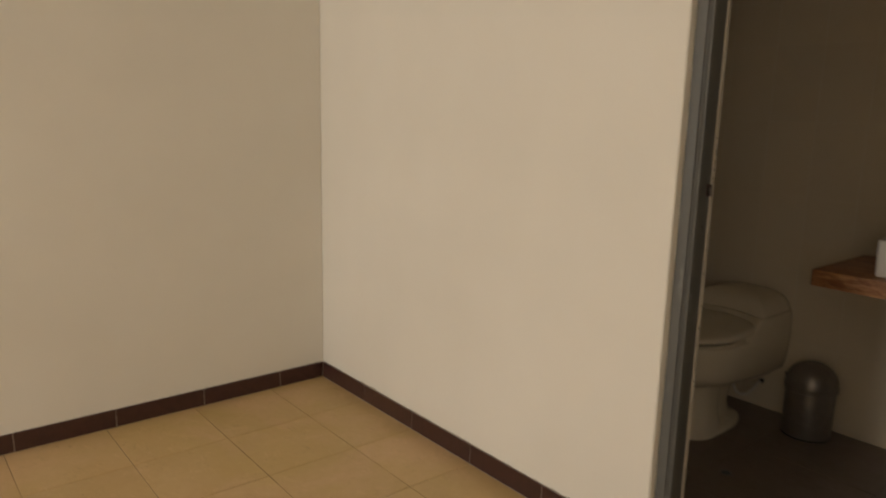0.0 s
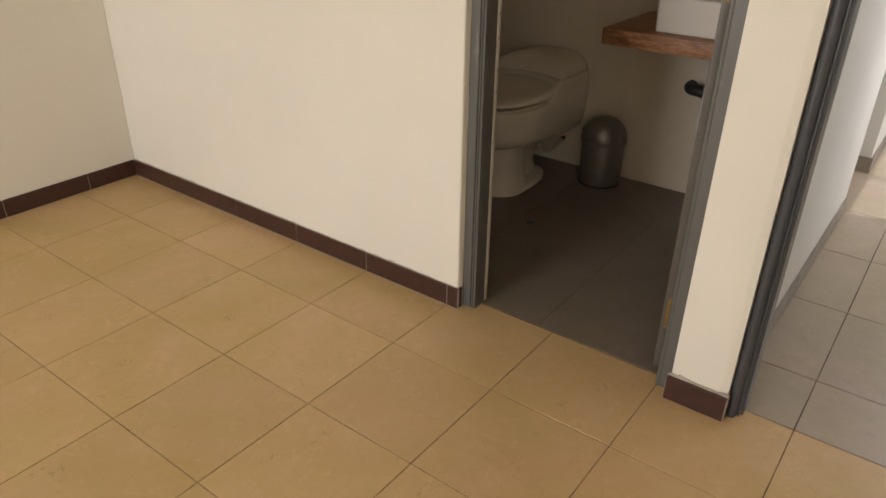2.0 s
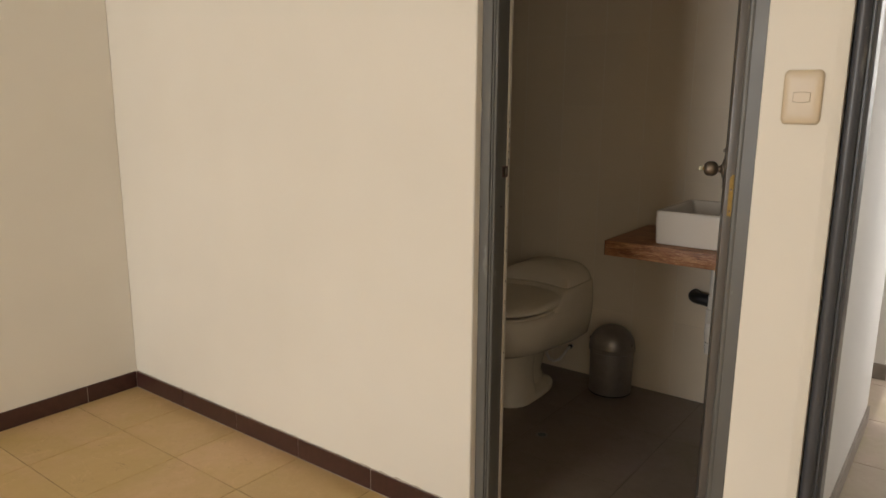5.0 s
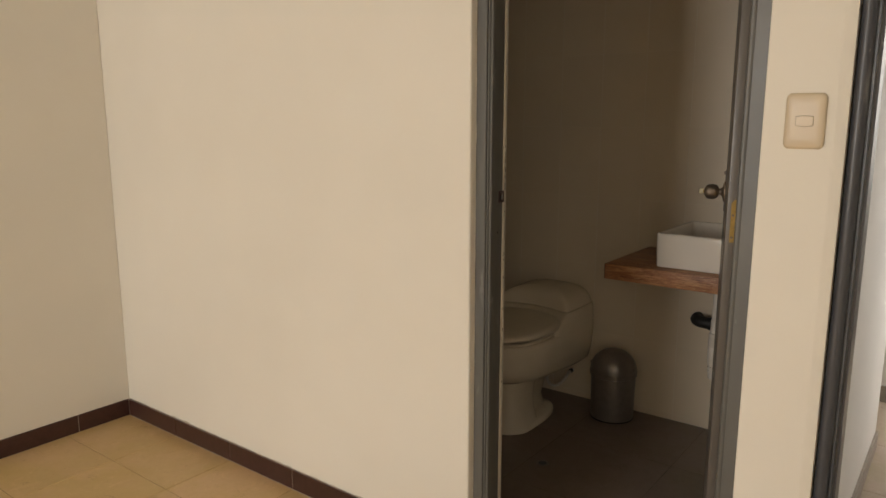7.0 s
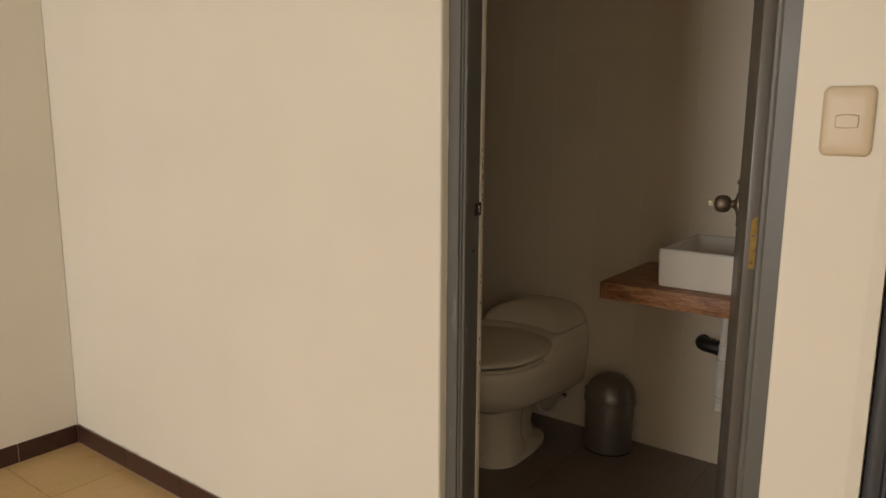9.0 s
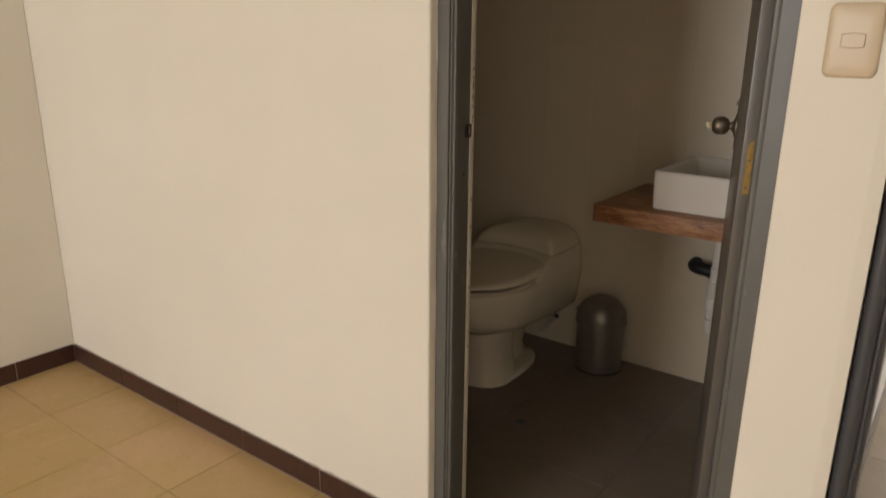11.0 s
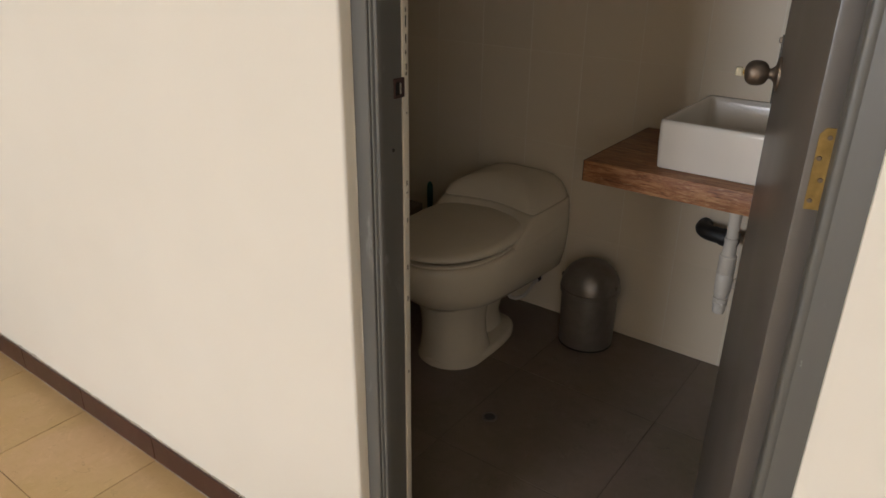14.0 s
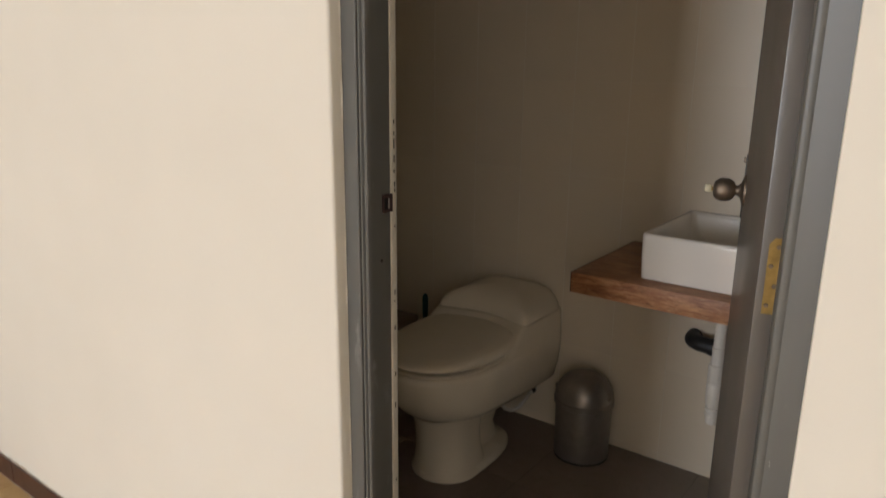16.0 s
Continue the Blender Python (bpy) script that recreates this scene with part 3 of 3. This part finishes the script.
part("bowl", rings([bowl_loop(w, yf, yb, z, yc, q=min(14.0, 4.0 + 95 * max(0, z - 0.244)), lean=lean) for w, yf, yb, z, yc, lean in B]), CERAMIC, toilet, smooth=60)
# tank body, sloping up out of the bowl
K = [(0.212, 1.200, 1.5615, 0.440, 1.40, 0.140), (0.2118, 1.214, 1.5615, 0.465, 1.40, 0.128), (0.2105, 1.238, 1.5615, 0.492, 1.40, 0.108), (0.208, 1.266, 1.5615, 0.517, 1.40, 0.086), (0.2055, 1.284, 1.5615, 0.531, 1.40, 0.072), (0.203, 1.290, 1.5615, 0.537, 1.40, 0.067)]
part("tank", rings([bowl_loop(w, yf, yb, z, yc, n=72, p=6.5, q=7.0, hug=hug) for w, yf, yb, z, yc, hug in K]), CERAMIC, toilet, smooth=60)
L = [(0.199, 1.294, 1.559, 0.5390, 1.40, 0.066), (0.2040, 1.289, 1.562, 0.5420, 1.40, 0.067), (0.2000, 1.294, 1.562, 0.556, 1.40, 0.066), (0.188, 1.304, 1.560, 0.578, 1.40, 0.062), (0.168, 1.318, 1.557, 0.596, 1.41, 0.054),
     (0.142, 1.338, 1.551, 0.609, 1.42, 0.044), (0.102, 1.370, 1.536, 0.618, 1.44, 0.030), (0.048, 1.410, 1.51, 0.622, 1.46, 0.012)]
part("tank_lid", rings([bowl_loop(w, yf, yb, z, yc, n=72, p=5.6, q=5.0, hug=hug) for w, yf, yb, z, yc, hug in L]), CERAMIC, toilet, smooth=60)
P = [(0.131, 0.915, 1.19, 0.0, 1.04), (0.131, 0.915, 1.19, 0.010, 1.04), (0.118, 0.925, 1.165, 0.030, 1.03), (0.110, 0.926, 1.145, 0.09, 1.03), (0.107, 0.920, 1.14, 0.15, 1.03), (0.109, 0.908, 1.15, 0.21, 1.03), (0.117, 0.888, 1.2, 0.250, 1.04)]
part("pedestal", rings([bowl_loop(w, yf, yb, z, yc, q=5) for w, yf, yb, z, yc in P]), CERAMIC, toilet, smooth=60)
F = [(0.132, 0.914, 1.385, 0.0, 1.12), (0.132, 0.914, 1.385, 0.016, 1.12), (0.127, 0.920, 1.378, 0.024, 1.12), (0.118, 0.932, 1.368, 0.028, 1.14), (0.066, 1.12, 1.345, 0.034, 1.22), (0.054, 1.12, 1.325, 0.09, 1.22), (0.072, 1.12, 1.36, 0.19, 1.2), (0.11, 1.10, 1.45, 0.27, 1.2)]
part("foot", rings([bowl_loop(w, yf, yb, z, yc, q=2.6) for w, yf, yb, z, yc in F]), CERAMIC, toilet, smooth=60)
part("bolt_cap", turned([(0.009, 0.020), (0.0095, 0.029), (0.006, 0.034), (0.0001, 0.035)], 16, "Z", (0.094, -0.325, 0)), CERAMIC, toilet)
part("seat", rings([bowl_loop(w, yf, 1.21, z, 1.04, p=2.1, q=3.0) for w, yf, z in ((0.192, 0.797, 0.4585), (0.203, 0.787, 0.461), (0.204, 0.786, 0.467), (0.197, 0.794, 0.472), (0.180, 0.815, 0.467))]), SEAT, toilet, smooth=50)
part("lid", rings([bowl_loop(w, yf, yb, z, 1.06, p=2.1, q=3.0, lean=lean) for w, yf, yb, z, lean in ((0.178, 0.818, 1.262, 0.500, 0.03), (0.186, 0.808, 1.272, 0.484, 0.00), (0.196, 0.798, 1.282, 0.4770, -0.014), (0.205, 0.789, 1.292, 0.4780, -0.010), (0.210, 0.785, 1.296, 0.486, 0.008), (0.2095, 0.786, 1.296, 0.498, 0.030),
      (0.204, 0.792, 1.290, 0.5065, 0.042), (0.190, 0.810, 1.272, 0.512, 0.042), (0.130, 0.87, 1.20, 0.5145, 0.042), (0.05, 0.97, 1.13, 0.516, 0.042))]), SEAT, toilet, "bone plastic toilet lid", smooth=60)
for x in (-0.07, 0.07):
    part("hinge", turned([(0.012, -0.014), (0.013, -0.012), (0.013, 0.012), (0.012, 0.014)], 16, "X", (x, -0.352, 0.478)), SEAT, toilet)
hose = [(0.03, -0.20, 0.25), (0.032, -0.20, 0.14), (0.042, -0.185, 0.105), (0.058, -0.16, 0.092), (0.074, -0.13, 0.097), (0.084, -0.10, 0.118), (0.085, -0.06, 0.140), (0.085, -0.0075, 0.142)]
hose_ob = part("supply_hose", tube(hose, 0.0075, 10), PVC, toilet, "white supply hose below the tank")
part("valve", turned([(0.010, 0.0), (0.011, 0.004), (0.011, 0.02), (0.008, 0.024)], 14, "Y", (0.085, -0.045, 0.142)), BLACK_PLASTIC, hose_ob)

# ---- waste bin, brush and cardboard box ----
waste_bin = thing("waste_bin", (1.915, 1.435, 0), 0, "dark brushed steel waste bin with a domed push lid", "waste bin")
R = 0.112
part("body", turned([(R * 0.88, 0.0), (R * 0.915, 0.004), (R * 0.925, 0.014), (R * 0.95, 0.212), (R * 0.945, 0.2165), (R * 0.97, 0.2185)], 48), STEEL, waste_bin)
dome = [(R * 0.985, 0.219), (R * 1.012, 0.221), (R * 1.012, 0.239), (R * 0.995, 0.2405)] + [(R * 0.995 * math.cos(radians(a)), 0.2405 + 0.108 * math.sin(radians(a))) for a in range(6, 90, 7)]
part("dome", turned(dome, 48), STEEL, waste_bin)
bm = turned([(R * 1.001 * math.cos(radians(a)), 0.2405 + 0.1105 * math.sin(radians(a))) for a in range(14, 76, 6)], 48)
for f in [f for f in bm.faces if f.calc_center_median().y > -0.035 or len(f.verts) > 4]:
    bm.faces.remove(f)
flap = part("flap", bm, STEEL, waste_bin, "hinged push flap")
for sgn in (-1, 1):
    part("pivot", turned([(0.008, -0.004), (0.009, 0.0), (0.007, 0.004)], 16, "X", (sgn * R * 0.985, -0.012, 0.262)), STEEL, flap)
part("foot_ring", turned([(R * 0.86, 0.0), (R * 0.93, 0.0005), (R * 0.93, 0.007), (R * 0.86, 0.0075)], 48), BLACK_PLASTIC, waste_bin)

brush = thing("toilet_brush", (1.128, 1.45, 0), 0, "teal plastic toilet brush standing in its holder", "toilet brush")
part("holder", turned([(0.05, 0.0), (0.052, 0.004), (0.045, 0.14), (0.047, 0.15), (0.040, 0.15), (0.036, 0.02), (0.0001, 0.02)], 28), TEAL, brush)
part("handle", turned([(0.0075, 0.03), (0.0075, 0.36), (0.011, 0.37), (0.0130, 0.43), (0.0125, 0.472), (0.007, 0.486), (0.0001, 0.489)], 18), TEAL, brush)

carton = thing("cardboard_box", (0.935, 1.385, 0), 2, "plain brown cardboard box standing in the corner behind the toilet", "box")
part("carton", boxed(-0.115, 0.115, -0.115, 0.115, 0.0, 0.352, bevel=0.003), CARD, carton)
for sgn in (-1, 1):
    part("flap", boxed(-0.114, 0.114, *sorted((sgn * 0.002, sgn * 0.116)), 0.3525, 0.356, bevel=0.001), CARD, carton)

# ---- floor drain ----
drain = thing("floor_drain", (1.888, 0.789, 0), 0, "small round metal floor drain in the grey tiles", "floor drain")
part("ring", turned([(0.026, 0.0), (0.026, 0.0018), (0.024, 0.0032), (0.019, 0.0032), (0.0175, 0.0016)], 28), STEEL, drain)
part("grate", turned([(0.0178, 0.0006), (0.0178, 0.0020), (0.0001, 0.0022)], 24), FRAME_DARK, drain)


# ---- windows that light the place ----
def window(name, at, turn, w, h, label):
    ob = thing(name, at, turn, label, "window")
    ob["kind"] = "structure"
    f = 0.045
    bm = boxed(-w / 2, w / 2, -0.03, 0.03, 0, f)
    box(bm, -w / 2, w / 2, -0.03, 0.03, h - f, h)
    box(bm, -w / 2, -w / 2 + f, -0.03, 0.03, f, h - f)
    box(bm, w / 2 - f, w / 2, -0.03, 0.03, f, h - f)
    box(bm, -0.02, 0.02, -0.03, 0.03, f, h - f)
    part("window_frame", bm, FRAME, ob, smooth=None)
    for x0, x1 in ((-w / 2 + f, -0.02), (0.02, w / 2 - f)):
        pane = part("pane", boxed(x0, x1, -0.003, 0.003, f, h - f), GLASS, ob, smooth=None)
        pane.visible_shadow = False
    return ob


# added, unseen: stands in the east wall only to go with the side fill
window("window_3", (4.53, -3.4, 0.85), 90, 1.5, 1.3, "unseen grey steel side window added to hold the fill lamp")
window("window_1", (1.35, -6.58, 0.9), 0, 1.6, 1.4, "grey steel window with two clear panes")
window("window_2", (4.19, 2.75, 0.95), 90, 1.3, 1.25, "grey steel corridor window with two clear panes")

# ---- tiles of floors, bases and walls ----
def sheet(name, x0, x1, y0, y1, z, material, label):
    return structure(name, boxed(x0, x1, y0, y1, z - 0.05, z), material, label, "floor")


floor_room = sheet("floor_room", -0.15, 4.6, -6.65, 0.088, -0.0022, GROUT, "ochre ceramic tile floor with thin dark joints")
floor_bath = sheet("floor_bathroom", 0.6, 2.88, 0.088, 1.72, -0.0014, GROUT_DARK, "dark grey ceramic tile bathroom floor")
floor_hall = sheet("floor_corridor", 2.88, 4.25, 0.088, 4.6, -0.0028, HALL_GROUT, "warm grey ceramic tile corridor floor")
floor_alcove = sheet("floor_passage", 1.9, 2.88, 1.72, 4.6, -0.0028, HALL_GROUT, "warm grey ceramic tile passage floor")
shared = {}


def piece(name, x0, x1, y0, y1, z0, z1, material, parent, bevel):
    """One tile as an object; tiles of one size share one mesh."""
    key = (name, material.name, round(x1 - x0, 4), round(y1 - y0, 4), round(z1 - z0, 4))
    if key not in shared:
        w, d, h = (x1 - x0) / 2 * S, (y1 - y0) / 2 * S, (z1 - z0) / 2 * S
        b = bevel * S
        me = bpy.data.meshes.new(name)
        tb = bmesh.new()
        box(tb, -w, w, -d, d, -h, h, bevel=b, seg=1)
        tb.to_mesh(me)
        tb.free()
        me.materials.append(material)
        shared[key] = me
    ob = new(name, shared[key])
    ob.location = ((x0 + x1) / 2 * S, (y0 + y1) / 2 * S, (z0 + z1) / 2 * S)
    ob.parent = parent
    return ob


def lay(parent, material, xs, ys, joint, lift):
    for x0, x1 in zip(xs, xs[1:]):
        for y0, y1 in zip(ys, ys[1:]):
            dz = random.uniform(-lift, lift)
            piece("tile", x0 + joint, x1 - joint, y0 + joint, y1 - joint, -0.008 + dz, dz, material, parent, 0.0012)


lay(floor_room, TAN_TILE, [-0.008] + [0.4 * i for i in range(1, 12)], [-6.625 + 0.395 * i for i in range(17)] + [0.0855], 0.0014, 0.0004)
lay(floor_bath, GREY_TILE, [0.8, 1.31, 1.82, 2.335, 2.85], [0.09, 0.598, 1.098, 1.598], 0.0010, 0.0003)
lay(floor_hall, HALL_TILE, [2.9, 3.2, 3.7, 4.12], [0.0872, 0.372, 0.866, 1.362, 1.86, 2.36, 2.86, 3.36, 3.86, 4.36], 0.0016, 0.0003)
lay(floor_alcove, HALL_TILE, [1.98, 2.4, 2.88], [1.82, 2.46], 0.0022, 0.0003)

# worn joint under the bathroom door
structure("trim_threshold_bath", boxed(2.05, 2.786, 0.0856, 0.0902, -0.0021, -0.0008), GROUT, "worn patchy joint across a door threshold", "trim")

# beige wall tiles behind the toilet and the basin
back = bpy.data.objects["wall_bathroom_back"]
for row, z0 in enumerate([0.03 + 0.345 * i for i in range(-1, 8)]):
    shift = 0.0
    for col in range(11):
        x0 = 0.43 + 0.218 * col + shift
        if x0 + 0.218 > 0.75 and x0 < 2.86 and z0 < 2.5:
            piece("wall_tile", max(x0, 0.75) + 0.0009, min(x0 + 0.218, 2.87) - 0.0009, 1.564, 1.602, max(z0, 0.0) + 0.0003, min(z0 + 0.345, 2.525) - 0.0003, WALL_TILE, back, 0.0003)

# base tiles along the room and the corridor
def base_run(name, axis, at, depth, stops, z1, material, label):
    a, b = stops[0], stops[-1]
    lo, hi = min(at, at + depth), max(at, at + depth)
    e = 0.0025
    # the mortar bed lies a little behind the tile faces: rooms lie at -y of x runs and at +x of y runs
    if axis == "x":
        run = structure(name, boxed(a, b, lo + e, hi, 0.0, z1 - 0.0015), MORTAR, label, "baseboard")
    else:
        run = structure(name, boxed(lo, hi - e, a, b, 0.0, z1 - 0.0015), MORTAR, label, "baseboard")
    for s0, s1 in zip(stops, stops[1:]):
        if axis == "x":
            piece("base_tile", s0 + 0.0016, s1 - 0.0016, lo, hi, 0.0015, z1, material, run, 0.0012)
        else:
            piece("base_tile", lo, hi, s0 + 0.0016, s1 - 0.0016, 0.0015, z1, material, run, 0.0012)
    return run


base_run("baseboard_north", "x", -0.002, 0.0105, [0.0, 0.4, 0.8, 1.2, 1.6, 2.0, 2.049], 0.083, BASE, "oxblood glazed base tiles with pale mortar joints")
base_run("baseboard_reveal", "y", 2.0440, 0.0065, [0.0088, 0.0270], 0.083, BASE, "oxblood glazed base tile turning into a door reveal")
base_run("baseboard_post", "x", -0.014, 0.0225, [2.838, 3.021], 0.083, BASE, "oxblood glazed base tile on the pier between the doors")
base_run("baseboard_post_reveal", "y", 3.0150, 0.0065, [0.0088, 0.0235], 0.083, BASE, "oxblood glazed base tile turning into the corridor door")
base_run("baseboard_west", "y", -0.009, 0.009, [-6.251 + 0.4 * i for i in range(16)] + [-0.0005], 0.083, BASE, "oxblood glazed base tiles with pale mortar joints")
base_run("baseboard_corridor", "y", 2.999, 0.012, [0.135, 0.372, 0.866, 1.362, 1.822], 0.08, GREY_BASE, "grey ceramic base tiles along the corridor")
base_run("baseboard_passage", "x", 2.447, 0.012, [2.2, 2.7, 3.016], 0.085, GREY_BASE, "grey ceramic base tiles at a passage corner")
base_run("baseboard_corridor_far", "y", 3.004, 0.012, [2.462, 2.95, 3.45, 3.95, 4.45], 0.085, GREY_BASE, "grey ceramic base tiles along the corridor")


def ridge(name, a, b, y0, y1, z, high, seed, label):
    """A ragged line of mortar along the top of base tiles."""
    r = random.Random(seed)
    n = int((b - a) / 0.006)
    bm = bmesh.new()
    rows = []
    lump = 0.0
    for i in range(n + 1):
        x = a + (b - a) * i / n
        lump = 0.8 * lump + r.uniform(-0.4, 0.5) * high
        if r.random() < 0.02:
            lump += high * r.uniform(1.0, 2.2)
        h = max(0.0006, min(high * 3.4, abs(lump)) + 0.0008)
        w = r.uniform(-0.0012, 0.0008)
        rows.append([bm.verts.new(p) for p in ((x, y0 + w, z - 0.001), (x, y0 + w + 0.0015, z + h * 0.7), (x, (y0 + y1) / 2, z + h), (x, y1, z + h * 1.1))])
    for p, q in zip(rows, rows[1:]):
        for k in range(3):
            bm.faces.new((p[k], q[k], q[k + 1], p[k + 1]))
    bmesh.ops.recalc_face_normals(bm, faces=bm.faces[:])
    return structure(name, bm, MORTAR, label, "trim", 60)


ridge("trim_mortar_north", 0.0, 2.044, 0.0040, 0.0083, 0.0835, 0.0024, 3, "ragged pale mortar along the top of base tiles")
ridge("trim_mortar_floor", 0.0, 2.045, -0.0036, -0.0019, 0.0006, 0.0006, 5, "thin pale mortar line between base tiles and floor")
ridge("trim_mortar_post", 2.838, 3.020, -0.0015, 0.0083, 0.0835, 0.0055, 8, "lumpy pale mortar on top of a base tile")
